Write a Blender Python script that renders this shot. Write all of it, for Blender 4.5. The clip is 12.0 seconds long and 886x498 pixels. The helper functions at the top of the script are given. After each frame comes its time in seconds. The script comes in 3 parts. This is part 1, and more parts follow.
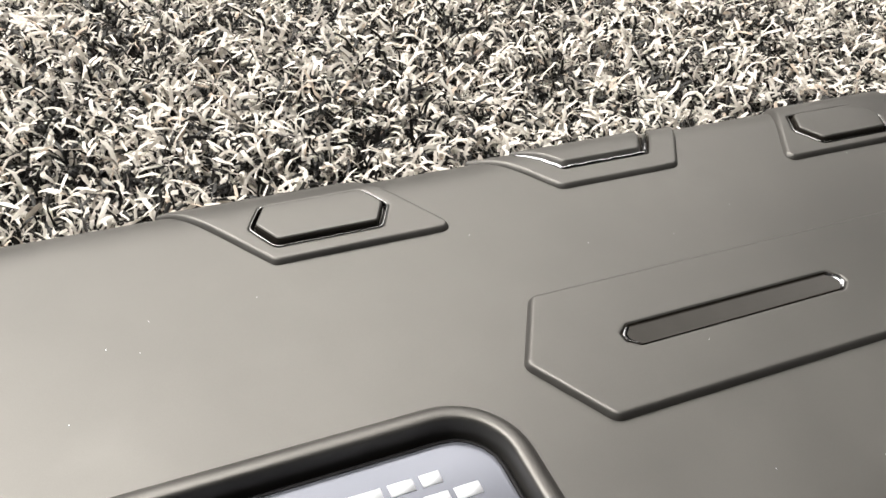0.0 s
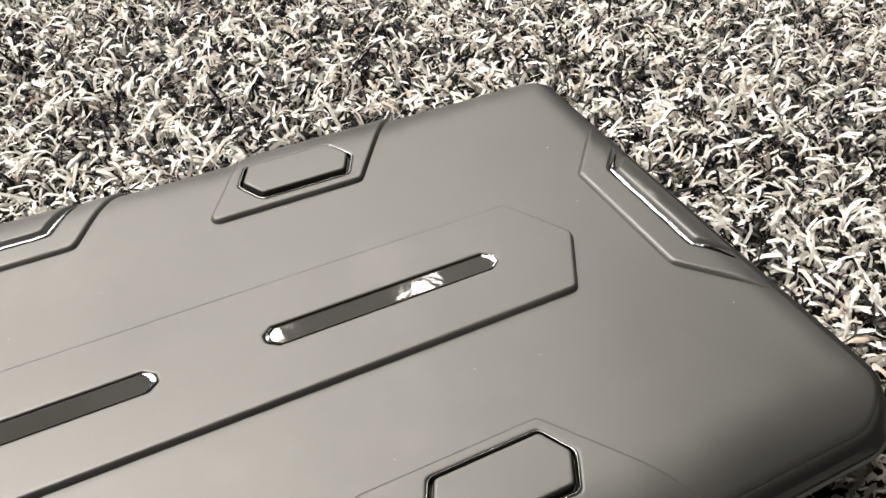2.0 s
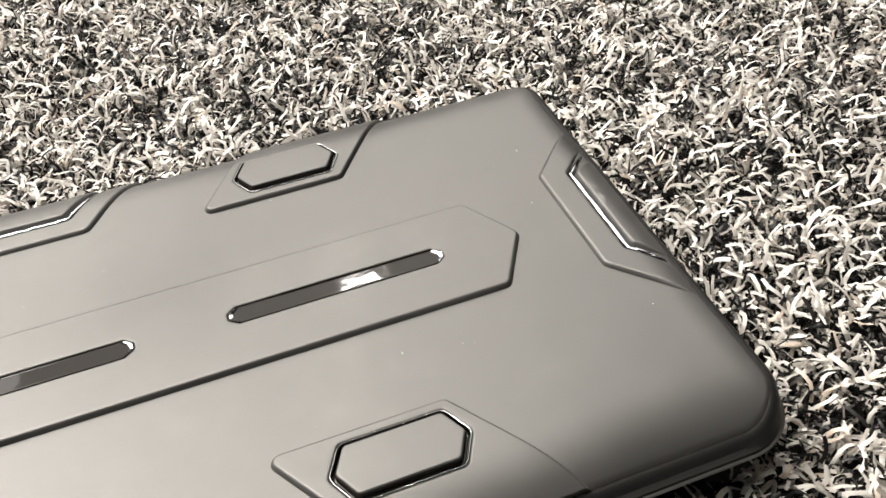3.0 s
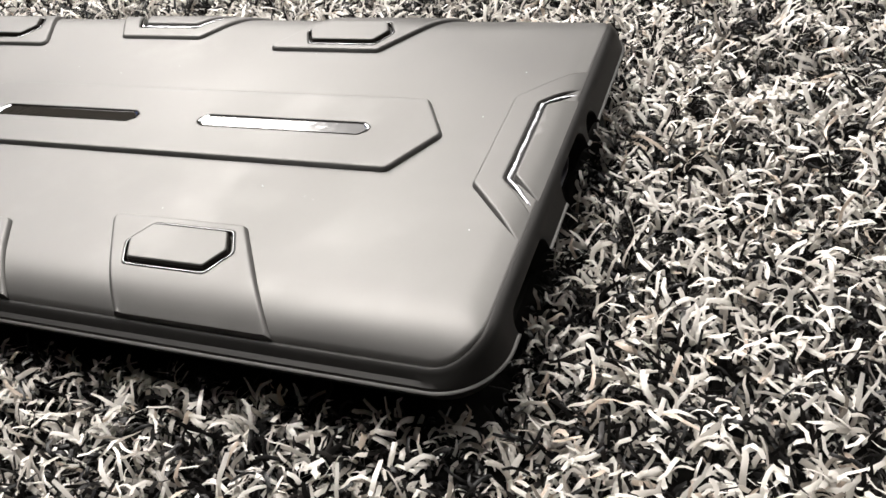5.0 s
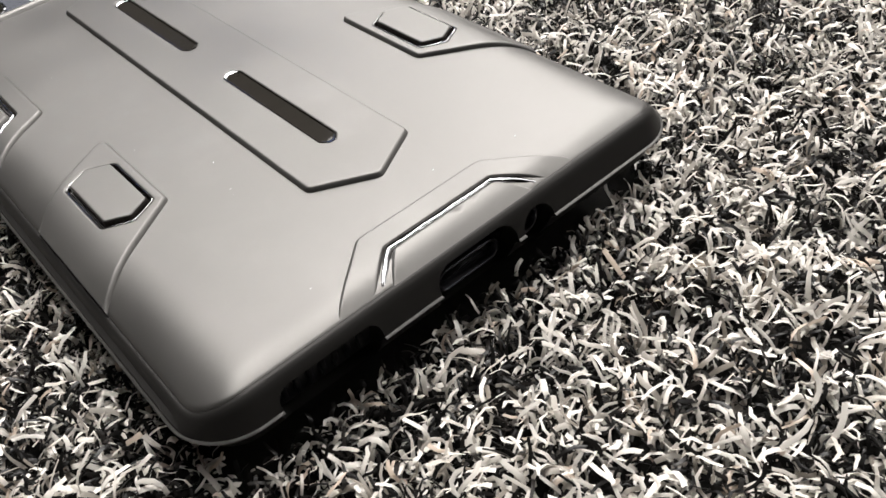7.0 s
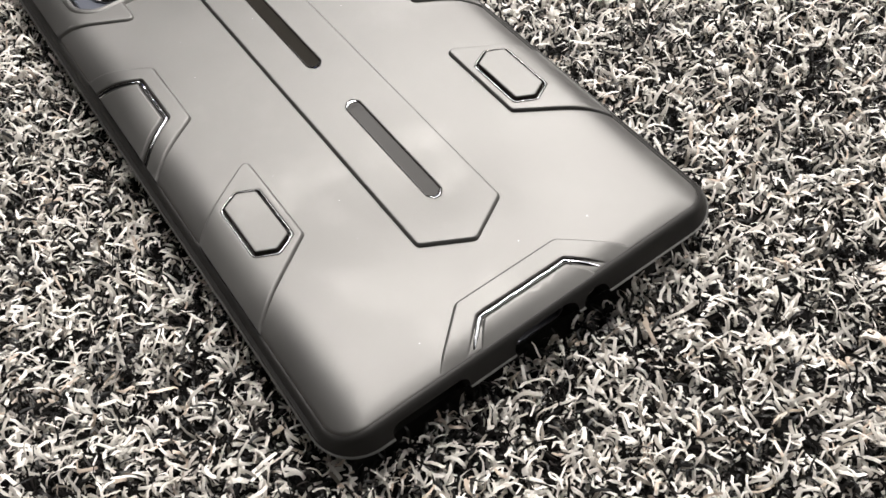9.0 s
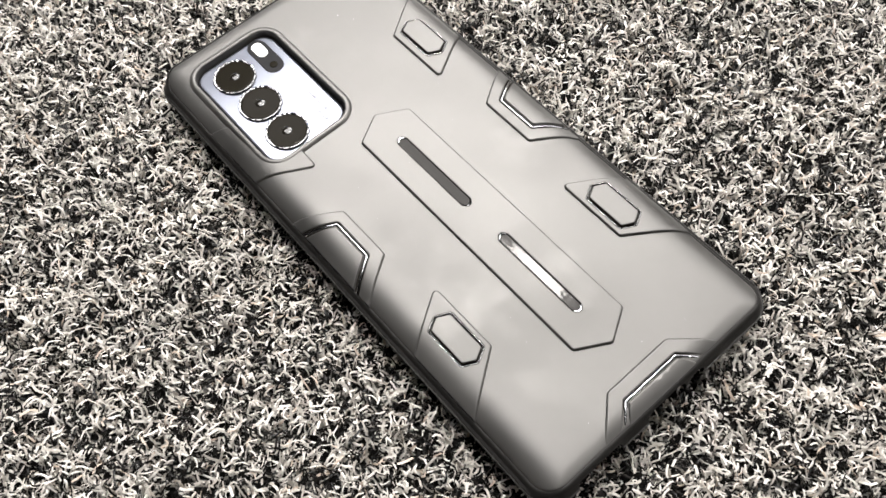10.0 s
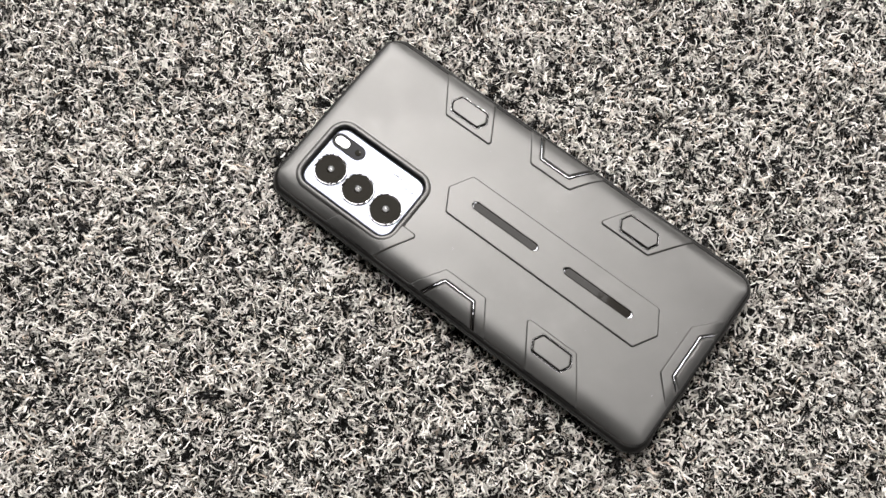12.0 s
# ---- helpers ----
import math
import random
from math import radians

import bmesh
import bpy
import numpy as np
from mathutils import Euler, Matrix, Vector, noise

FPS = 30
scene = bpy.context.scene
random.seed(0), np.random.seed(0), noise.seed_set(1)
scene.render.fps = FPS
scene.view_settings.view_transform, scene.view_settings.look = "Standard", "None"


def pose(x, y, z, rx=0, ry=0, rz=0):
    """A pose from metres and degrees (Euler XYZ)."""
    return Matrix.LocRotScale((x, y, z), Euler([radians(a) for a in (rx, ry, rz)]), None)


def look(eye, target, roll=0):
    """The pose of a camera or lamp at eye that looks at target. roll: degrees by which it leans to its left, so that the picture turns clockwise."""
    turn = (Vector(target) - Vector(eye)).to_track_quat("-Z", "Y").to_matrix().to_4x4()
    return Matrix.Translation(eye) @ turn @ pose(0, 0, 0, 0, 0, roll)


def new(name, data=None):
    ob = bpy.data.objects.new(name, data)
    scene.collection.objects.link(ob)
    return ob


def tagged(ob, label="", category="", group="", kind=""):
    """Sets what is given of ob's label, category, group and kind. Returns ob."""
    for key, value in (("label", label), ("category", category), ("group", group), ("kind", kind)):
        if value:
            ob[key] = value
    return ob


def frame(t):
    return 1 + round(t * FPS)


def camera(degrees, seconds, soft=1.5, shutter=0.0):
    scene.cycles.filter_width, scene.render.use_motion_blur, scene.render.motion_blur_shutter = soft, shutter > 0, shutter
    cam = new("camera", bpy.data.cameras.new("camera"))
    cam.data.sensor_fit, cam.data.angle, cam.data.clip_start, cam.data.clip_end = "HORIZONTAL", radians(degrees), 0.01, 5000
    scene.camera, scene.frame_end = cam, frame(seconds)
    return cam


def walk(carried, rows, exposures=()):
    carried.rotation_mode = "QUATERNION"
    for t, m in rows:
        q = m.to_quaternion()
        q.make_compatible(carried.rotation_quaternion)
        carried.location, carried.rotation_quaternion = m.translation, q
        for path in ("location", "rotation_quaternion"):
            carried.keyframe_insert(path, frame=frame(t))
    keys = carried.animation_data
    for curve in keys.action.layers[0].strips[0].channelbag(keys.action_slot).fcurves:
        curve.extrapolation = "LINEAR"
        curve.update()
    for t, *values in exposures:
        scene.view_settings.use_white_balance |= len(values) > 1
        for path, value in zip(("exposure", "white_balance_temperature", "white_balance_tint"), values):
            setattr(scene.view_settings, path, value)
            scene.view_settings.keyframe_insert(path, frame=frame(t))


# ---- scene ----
# A phone in a rugged grey armour case lies face down on a shaggy carpet; the camera glides round it and rises.
# The case's back is at z = 0.010, its long side runs along x, the ports are at +x, the lenses at -x.
cam = camera(54.45, 12.0, soft=1.55)
PATH = [
    (0.0, pose(-0.0790, -0.0467, 0.0687, 51.20, -4.47, -23.37)),
    (0.5, pose(-0.0591, -0.0500, 0.0707, 50.53, -3.29, -25.71)),
    (1.0, pose(-0.0354, -0.0536, 0.0722, 50.22, -2.15, -27.36)),
    (1.5, pose(-0.0191, -0.0580, 0.0747, 48.91, -1.27, -27.72)),
    (2.0, pose(-0.0058, -0.0643, 0.0796, 48.11, -0.07, -27.21)),
    (2.5, pose(0.0054, -0.0731, 0.0841, 46.92, 1.63, -25.00)),
    (3.0, pose(0.0104, -0.0786, 0.0886, 46.63, 3.47, -20.30)),
    (4.8, pose(0.0795, -0.0934, 0.0734, 48.43, 9.48, 14.24)),
    (5.0, pose(0.0882, -0.0891, 0.0741, 49.01, 9.54, 19.36)),
    (5.5, pose(0.1068, -0.0779, 0.0763, 50.25, 9.09, 30.98)),
    (6.0, pose(0.1159, -0.0634, 0.0741, 50.48, 9.10, 39.64)),
    (6.5, pose(0.1202, -0.0502, 0.0776, 49.08, 7.99, 44.83)),
    (6.7, pose(0.1224, -0.0479, 0.0769, 48.51, 7.72, 46.63)),
    (8.3, pose(0.1232, -0.0398, 0.1018, 37.44, 5.57, 54.52)),
    (8.5, pose(0.1202, -0.0423, 0.1074, 36.37, 4.30, 54.53)),
    (8.7, pose(0.1183, -0.0434, 0.1135, 35.83, 4.29, 54.62)),
    (9.0, pose(0.1124, -0.0449, 0.1247, 34.53, 3.98, 54.48)),
    (9.5, pose(0.0983, -0.0600, 0.1537, 32.14, 2.36, 51.97)),
    (10.0, pose(0.0808, -0.0719, 0.2037, 27.30, 2.83, 48.94)),
    (10.5, pose(0.0604, -0.0772, 0.2494, 22.57, 3.14, 45.72)),
    (11.0, pose(0.0424, -0.0715, 0.2793, 18.96, 3.56, 43.12)),
    (11.5, pose(0.0310, -0.0770, 0.2990, 16.45, 2.43, 40.54)),
    (12.0, pose(0.0201, -0.0861, 0.3045, 16.01, 0.35, 37.44)),
]
walk(cam, PATH, exposures=((0.0, 0.36, 6640, 9), (3.0, 0.43, 6620, 10), (5.0, 0.37, 6440, 11), (9.5, 0.31, 6390, 11), (12.0, 0.12, 6270, 11)))

# ---- light ----
world = bpy.data.worlds.new("room_dusk")
scene.world = world
world.use_nodes = True
world.node_tree.nodes["Background"].inputs[0].default_value = (0.9, 0.92, 1.0, 1)
world.node_tree.nodes["Background"].inputs[1].default_value = 0.02

ROOM_H = 2.5


def panel_lamp(az, el, wide, high, watts, colour=(1.0, 0.95, 0.88), z=ROOM_H - 0.35):
    """A panel lamp, as a rule just under the ceiling, in that direction from the phone and tilted towards it."""
    reach = z / math.tan(radians(el))
    data = bpy.data.lights.new("panel_lamp", "AREA")
    data.shape, data.size, data.size_y, data.energy, data.color = "RECTANGLE", wide, high, watts, colour
    ob = new("panel_lamp", data)
    ob.matrix_world = look((reach * math.cos(radians(az)), reach * math.sin(radians(az)), z), (0, 0, 0))
    return ob


panel_lamp(128.5, 29, 0.75, 0.24, 29)
panel_lamp(80, 46, 0.13, 0.13, 9.5)
panel_lamp(64, 45, 0.10, 0.10, 5.5)
panel_lamp(131, 65.4, 0.2, 0.2, 15)
panel_lamp(158.5, 57.3, 0.12, 0.12, 15)
# an unseen bluish lamp, added for the blue tint in the polished slots
panel_lamp(155.5, 22.5, 0.8, 0.35, 1.6, (0.12, 0.28, 1.0), z=1.7)

# broad unseen panels added for soft light, low over the floor, up and away from the phone's side with the lenses
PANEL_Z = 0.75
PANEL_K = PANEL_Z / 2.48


def added_panel(x0, x1, y0, y1, radiance):
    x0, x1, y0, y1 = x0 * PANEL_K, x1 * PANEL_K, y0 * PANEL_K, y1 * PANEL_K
    data = bpy.data.lights.new("added_panel", "AREA")
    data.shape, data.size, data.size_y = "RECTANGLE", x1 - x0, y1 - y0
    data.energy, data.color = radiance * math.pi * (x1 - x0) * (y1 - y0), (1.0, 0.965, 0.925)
    ob = new("added_panel", data)
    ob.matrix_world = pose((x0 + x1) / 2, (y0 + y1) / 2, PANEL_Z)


added_panel(-2.25, -1.0, -0.2, 3.9, 9.2)
added_panel(-1.0, 0.1, -0.35, 1.1, 9.2)
added_panel(-1.0, -0.3, 1.2, 3.9, 2.5)
added_panel(-3.0, -2.25, 1.35, 3.9, 15.0)
added_panel(-0.3, 3.2, 1.5, 4.2, 3.3)


# ---- materials ----
def material(name, base, rough, metal=0.0, grain=0.0, grain_scale=4000.0, bump=0.0, stain=0.0, stain_scale=60.0, coat=0.0, spec=0.5):
    """A principled surface with a coarse stain, a fine grain and fine relief, in object-space metres."""
    m = bpy.data.materials.new(name)
    m.use_nodes = True
    nt = m.node_tree
    p = nt.nodes["Principled BSDF"]
    p.inputs["Roughness"].default_value, p.inputs["Metallic"].default_value = rough, metal
    p.inputs["Coat Weight"].default_value, p.inputs["Specular IOR Level"].default_value = coat, spec
    co = nt.nodes.new("ShaderNodeTexCoord")
    fine, wide = nt.nodes.new("ShaderNodeTexNoise"), nt.nodes.new("ShaderNodeTexNoise")
    for n, s, d in ((fine, grain_scale, 2.0), (wide, stain_scale, 4.0)):
        n.inputs["Scale"].default_value, n.inputs["Detail"].default_value = s, d
        nt.links.new(co.outputs["Object"], n.inputs["Vector"])
    mix = nt.nodes.new("ShaderNodeMix")
    mix.data_type = "RGBA"
    mix.inputs[6].default_value = (*[c * (1 - stain) for c in base], 1)
    mix.inputs[7].default_value = (*[min(1, c * (1 + stain)) for c in base], 1)
    nt.links.new(wide.outputs["Fac"], mix.inputs[0])
    mix2 = nt.nodes.new("ShaderNodeMix")
    mix2.data_type, mix2.blend_type = "RGBA", "MULTIPLY"
    ramp = nt.nodes.new("ShaderNodeMapRange")
    ramp.inputs[3].default_value, ramp.inputs[4].default_value = 1 - grain, 1 + grain
    nt.links.new(fine.outputs["Fac"], ramp.inputs[0])
    mix2.inputs[0].default_value = 1
    nt.links.new(mix.outputs[2], mix2.inputs[6])
    nt.links.new(ramp.outputs[0], mix2.inputs[7])
    nt.links.new(mix2.outputs[2], p.inputs["Base Color"])
    rr = nt.nodes.new("ShaderNodeMapRange")
    rr.inputs[3].default_value, rr.inputs[4].default_value = rough * (1 - stain), rough * (1 + stain)
    nt.links.new(wide.outputs["Fac"], rr.inputs[0])
    nt.links.new(rr.outputs[0], p.inputs["Roughness"])
    if bump:
        b = nt.nodes.new("ShaderNodeBump")
        b.inputs["Strength"].default_value, b.inputs["Distance"].default_value = bump, 0.00005
        nt.links.new(fine.outputs["Fac"], b.inputs["Height"])
        nt.links.new(b.outputs[0], p.inputs["Normal"])
    return m


def smeared(m, rough):
    """Cloudy finger smears on a matte surface: patches with a tighter sheen."""
    nt = m.node_tree
    p = nt.nodes["Principled BSDF"]
    co = nt.nodes.new("ShaderNodeTexCoord")
    blot, streak = nt.nodes.new("ShaderNodeTexNoise"), nt.nodes.new("ShaderNodeTexNoise")
    for n, sc, d in ((blot, 42.0, 3.0), (streak, 210.0, 5.0)):
        n.inputs["Scale"].default_value, n.inputs["Detail"].default_value = sc, d
        nt.links.new(co.outputs["Object"], n.inputs["Vector"])
    both = nt.nodes.new("ShaderNodeMath")
    both.operation = "MULTIPLY_ADD"
    nt.links.new(streak.outputs["Fac"], both.inputs[0])
    both.inputs[1].default_value = 0.35
    nt.links.new(blot.outputs["Fac"], both.inputs[2])
    fade = nt.nodes.new("ShaderNodeMapRange")
    fade.inputs[1].default_value, fade.inputs[2].default_value = 0.78, 0.95
    nt.links.new(both.outputs[0], fade.inputs[0])
    mix = nt.nodes.new("ShaderNodeMix")
    nt.links.new(fade.outputs[0], mix.inputs[0])
    nt.links.new(p.inputs["Roughness"].links[0].from_socket, mix.inputs[2])
    mix.inputs[3].default_value = rough
    nt.links.new(mix.outputs[0], p.inputs["Roughness"])
    return m


CASE = material("matte_grey_rubber", (0.101, 0.0987, 0.095), 0.50, metal=0.80, spec=0.5, grain=0.06, grain_scale=9000, bump=0.15, stain=0.45, stain_scale=30)
smeared(CASE, 0.475)
GLOSS = material("black_gloss", (0.016, 0.0145, 0.0125), 0.055, spec=0.11, grain_scale=380, bump=0.5, stain=0.15, stain_scale=400)
GLINT = material("polished_line", (0.34, 0.345, 0.36), 0.14, metal=1.0, grain=0.35, grain_scale=1500, bump=1.0, stain=0.2, stain_scale=300)
# uneven tone in the colour breaks the trench edge into glints
CHROME = material("black_chrome", (0.26, 0.26, 0.262), 0.12, metal=1.0, grain=0.7, grain_scale=420, bump=1.0, stain=0.2, stain_scale=300)
# the case's rubber again, darkened for the shade on the rim's sides
BUMPER_SHADE = material("shaded_case_rubber", (0.015, 0.0145, 0.0138), 0.44, spec=0.09, metal=0.2, grain=0.06, grain_scale=9000, bump=0.15, stain=0.16, stain_scale=38)
DARK = material("black_plastic", (0.008, 0.008, 0.009), 0.4, stain=0.2, spec=0.08)
PLATE = material("silver_glass", (0.155, 0.165, 0.198), 0.16, metal=0.58, stain=0.05)
LENS = material("lens_glass", (0.012, 0.0108, 0.0082), 0.03, spec=0.022)
GLINT_DOME = material("glint_dome_glass", (0.012, 0.011, 0.009), 0.05, spec=0.6)
# strong patches in the colour leave only some arcs bright, as glints
RING = material("glint_patched_ring", (0.2, 0.2, 0.205), 0.08, metal=1.0, grain=0.96, grain_scale=340, bump=0.8)
FLASH = material("flash_diffuser", (0.85, 0.85, 0.82), 0.3)
PRINT = material("pale_print", (0.5, 0.52, 0.56), 0.5)
STEEL = material("port_steel", (0.05, 0.05, 0.056), 0.3, metal=1.0)
# near black, to stand in for the shade deep between the tufts
BACKING = material("gap_shade_backing", (0.008, 0.0076, 0.007), 0.95, spec=0.1, grain=0.4, grain_scale=900, stain=0.3)
# one wall in two tones: the dark copy stands in for shade
GLOOM = material("shade_toned_wall", (0.035, 0.034, 0.033), 0.8, stain=0.05, stain_scale=3)
WALL = material("bounce_toned_wall", (0.70, 0.69, 0.66), 0.8, stain=0.05, stain_scale=3)


def pile_material(name, shades, rough=0.33, spec=0.7):
    """Each tuft takes its own shade out of (from, colour) pairs."""
    m = bpy.data.materials.new(name)
    m.use_nodes = True
    nt = m.node_tree
    p = nt.nodes["Principled BSDF"]
    p.inputs["Roughness"].default_value, p.inputs["Specular IOR Level"].default_value = rough, spec
    geo = nt.nodes.new("ShaderNodeNewGeometry")
    ramp = nt.nodes.new("ShaderNodeValToRGB")
    ramp.color_ramp.interpolation = "CONSTANT"
    while len(ramp.color_ramp.elements) < len(shades):
        ramp.color_ramp.elements.new(0.5)
    for e, (at, c) in zip(ramp.color_ramp.elements, shades):
        e.position, e.color = at, (*c, 1)
    nt.links.new(geo.outputs["Random Per Island"], ramp.inputs[0])
    nt.links.new(ramp.outputs[0], p.inputs["Base Color"])
    thin = nt.nodes.new("ShaderNodeBsdfTranslucent")
    nt.links.new(ramp.outputs[0], thin.inputs["Color"])
    both = nt.nodes.new("ShaderNodeMixShader")
    both.inputs[0].default_value = 0.32
    nt.links.new(p.outputs[0], both.inputs[1])
    nt.links.new(thin.outputs[0], both.inputs[2])
    nt.links.new(both.outputs[0], nt.nodes["Material Output"].inputs[0])
    return m


FIBRE = pile_material("pale_fibre", ((0.0, (0.24, 0.215, 0.185)), (0.07, (0.56, 0.47, 0.39)), (0.12, (0.54, 0.507, 0.462)), (0.40, (0.70, 0.672, 0.626))))
FIBRE_DARK = pile_material("dark_fibre", ((0.0, (0.0075, 0.0070, 0.0066)), (0.85, (0.022, 0.0195, 0.018))), rough=0.3, spec=0.2)


def far_carpet():
    """The pile where it is too far off for single tufts: small cells in the tufts' shades, with relief."""
    m = bpy.data.materials.new("carpet_far")
    m.use_nodes = True
    nt = m.node_tree
    p = nt.nodes["Principled BSDF"]
    p.inputs["Roughness"].default_value = 0.9
    co = nt.nodes.new("ShaderNodeTexCoord")
    cell = nt.nodes.new("ShaderNodeTexVoronoi")
    cell.inputs["Scale"].default_value = 320
    nt.links.new(co.outputs["Object"], cell.inputs["Vector"])
    grey = nt.nodes.new("ShaderNodeSeparateColor")
    nt.links.new(cell.outputs["Color"], grey.inputs[0])
    ramp = nt.nodes.new("ShaderNodeValToRGB")
    ramp.color_ramp.elements[0].position, ramp.color_ramp.elements[0].color = 0.3, (0.02, 0.019, 0.018, 1)
    ramp.color_ramp.elements[1].position, ramp.color_ramp.elements[1].color = 0.8, (0.40, 0.378, 0.348, 1)
    nt.links.new(grey.outputs[0], ramp.inputs[0])
    nt.links.new(ramp.outputs[0], p.inputs["Base Color"])
    b = nt.nodes.new("ShaderNodeBump")
    b.inputs["Strength"].default_value, b.inputs["Distance"].default_value = 0.8, 0.002
    nt.links.new(cell.outputs["Distance"], b.inputs["Height"])
    nt.links.new(b.outputs[0], p.inputs["Normal"])
    return m


CARPET_FAR = far_carpet()

# ---- helpers for shapes ----
MM = 0.001
TOP = 0.0098
MID_X, HALF_X, HALF_Y, CORNER = -0.0188, 0.0827, 0.0390, 0.0078


def clamp(v, a=0.0, b=1.0):
    return max(a, min(b, v))


def back(x, y):
    """Height of the case's back: flat in the middle, rolling off to the long sides and a little to the ends."""
    t = clamp((abs(y) - 0.0286) / 0.0082)
    v = clamp((abs(x - MID_X) - 0.0770) / 0.0045, 0, 1.1)
    return TOP - math.hypot(0.0027 * t ** 2.7, 0.0012 * v ** 2)


def worn(x, y):
    """The back, sunk a little towards the end with the ports, where the raised grip fades into the rim."""
    return back(x, y) - 0.0007 * clamp((x - 0.0570) / 0.0046) ** 2


def part(name, bm, mat, parent, label="", smooth=True, kind=""):
    me = bpy.data.meshes.new(name)
    bmesh.ops.recalc_face_normals(bm, faces=bm.faces)
    if sum(f.normal.z * f.calc_area() for f in bm.faces) < -0.2 * sum(f.calc_area() for f in bm.faces):
        bmesh.ops.reverse_faces(bm, faces=bm.faces)
    bm.to_mesh(me)
    bm.free()
    if smooth:
        me.shade_smooth()
    me.materials.append(mat)
    ob = new(name, me)
    ob.parent = parent
    return tagged(ob, label, kind=kind)


def thing(name, label, category, x=0.0, y=0.0, z=0.0):
    ob = new(name)
    ob.location = (x, y, z)
    ob.empty_display_size = 0.01
    return tagged(ob, label, category)


def area(poly):
    return sum(a[0] * b[1] - b[0] * a[1] for a, b in zip(poly, poly[1:] + poly[:1])) / 2


def rounded(poly, r, inset=0.0, arc=5, step=0.0015):
    """A polygon (anticlockwise) moved inwards by inset, its corners rounded by r, with the same count of points for every inset."""
    if area(poly) < 0:
        poly = poly[::-1]
    n, lines, out = len(poly), [], []
    for a, b in zip(poly, poly[1:] + poly[:1]):
        d = Vector((b[0] - a[0], b[1] - a[1])).normalized()
        lines.append((Vector(a) + Vector((-d.y, d.x)) * inset, d))
    corners = []
    for i in range(n):
        (p, d), (q, e) = lines[i - 1], lines[i]
        den = d.x * e.y - d.y * e.x
        t = ((q.x - p.x) * e.y - (q.y - p.y) * e.x) / den
        corners.append((p + d * t, d, e, den))
    fil = []
    for c, d, e, den in corners:
        half = math.atan2(abs(den), d.dot(e)) / 2
        rr = max(r - (inset if den > 0 else -inset), 0.00008)
        k = rr * math.tan(half)
        a, b = c - d * k, c + e * k
        side = 1 if den > 0 else -1
        o = a + Vector((-d.y, d.x)) * rr * side
        pts = []
        for j in range(arc + 1):
            ang = 2 * half * j / arc * side
            w = a - o
            pts.append(o + Vector((w.x * math.cos(ang) - w.y * math.sin(ang), w.x * math.sin(ang) + w.y * math.cos(ang))))
        fil.append(pts)
    for i in range(n):
        out += fil[i]
        a, b = fil[i][-1], fil[(i + 1) % n][0]
        m = max(1, int((Vector(poly[(i + 1) % n]) - Vector(poly[i])).length / step))
        out += [a.lerp(b, j / m) for j in range(1, m)]
    return out


def inside(p, poly):
    hit = False
    for a, b in zip(poly, poly[1:] + poly[:1]):
        if (a[1] > p[1]) != (b[1] > p[1]) and p[0] < (b[0] - a[0]) * (p[1] - a[1]) / (b[1] - a[1]) + a[0]:
            hit = not hit
    return hit


def sheet(bm, loops, grid, height):
    """Fills the first loop, less the others, with triangles over an inner grid. Gives the vertices of each loop."""
    from mathutils.geometry import delaunay_2d_cdt
    pts, edges, spans = [], [], []
    for lp in loops:
        k = len(pts)
        pts += [Vector((p[0], p[1])) for p in lp]
        edges += [(k + i, k + (i + 1) % len(lp)) for i in range(len(lp))]
        spans.append((k, len(lp)))
    outer = [tuple(p) for p in loops[0]]
    holes = [[tuple(p) for p in lp] for lp in loops[1:]]
    xs, ys = [p[0] for p in outer], [p[1] for p in outer]
    nx, ny = int((max(xs) - min(xs)) / grid) + 1, int((max(ys) - min(ys)) / grid) + 1
    for i in range(nx + 1):
        for j in range(ny + 1):
            p = (min(xs) + (i + 0.5 * (j % 2)) * grid, min(ys) + j * grid)
            if inside(p, outer) and not any(inside(p, h) for h in holes):
                if all((Vector(p) - q).length > grid * 0.45 for q in pts[:spans[-1][0] + spans[-1][1]]):
                    pts.append(Vector(p))
    vs, _, fs, *_ = delaunay_2d_cdt([p * 1000 for p in pts], edges, [], 0, 1e-7)
    vs = [v / 1000 for v in vs]
    bv = [bm.verts.new((v.x, v.y, height(v.x, v.y))) for v in vs]
    for f in fs:
        c = sum((vs[i] for i in f), Vector((0.0, 0.0))) / len(f)
        if area([vs[i] for i in f]) > 1e-11 and inside(c, outer) and not any(inside(c, h) for h in holes):
            bm.faces.new([bv[i] for i in f])
    return [bv[k:k + n] for k, n in spans]


def ring(bm, loop_a, pts, height):
    """Joins a loop of vertices to a new loop at pts."""
    nv = [bm.verts.new((p[0], p[1], height(p[0], p[1]))) for p in pts]
    n = len(nv)
    for i in range(n):
        bm.faces.new((loop_a[i], loop_a[(i + 1) % n], nv[(i + 1) % n], nv[i]))
    return nv


def cut(bm, test):
    dead = [f for f in bm.faces if test(f.calc_center_median())]
    bmesh.ops.delete(bm, geom=dead, context="FACES")


GROW = 0.0002


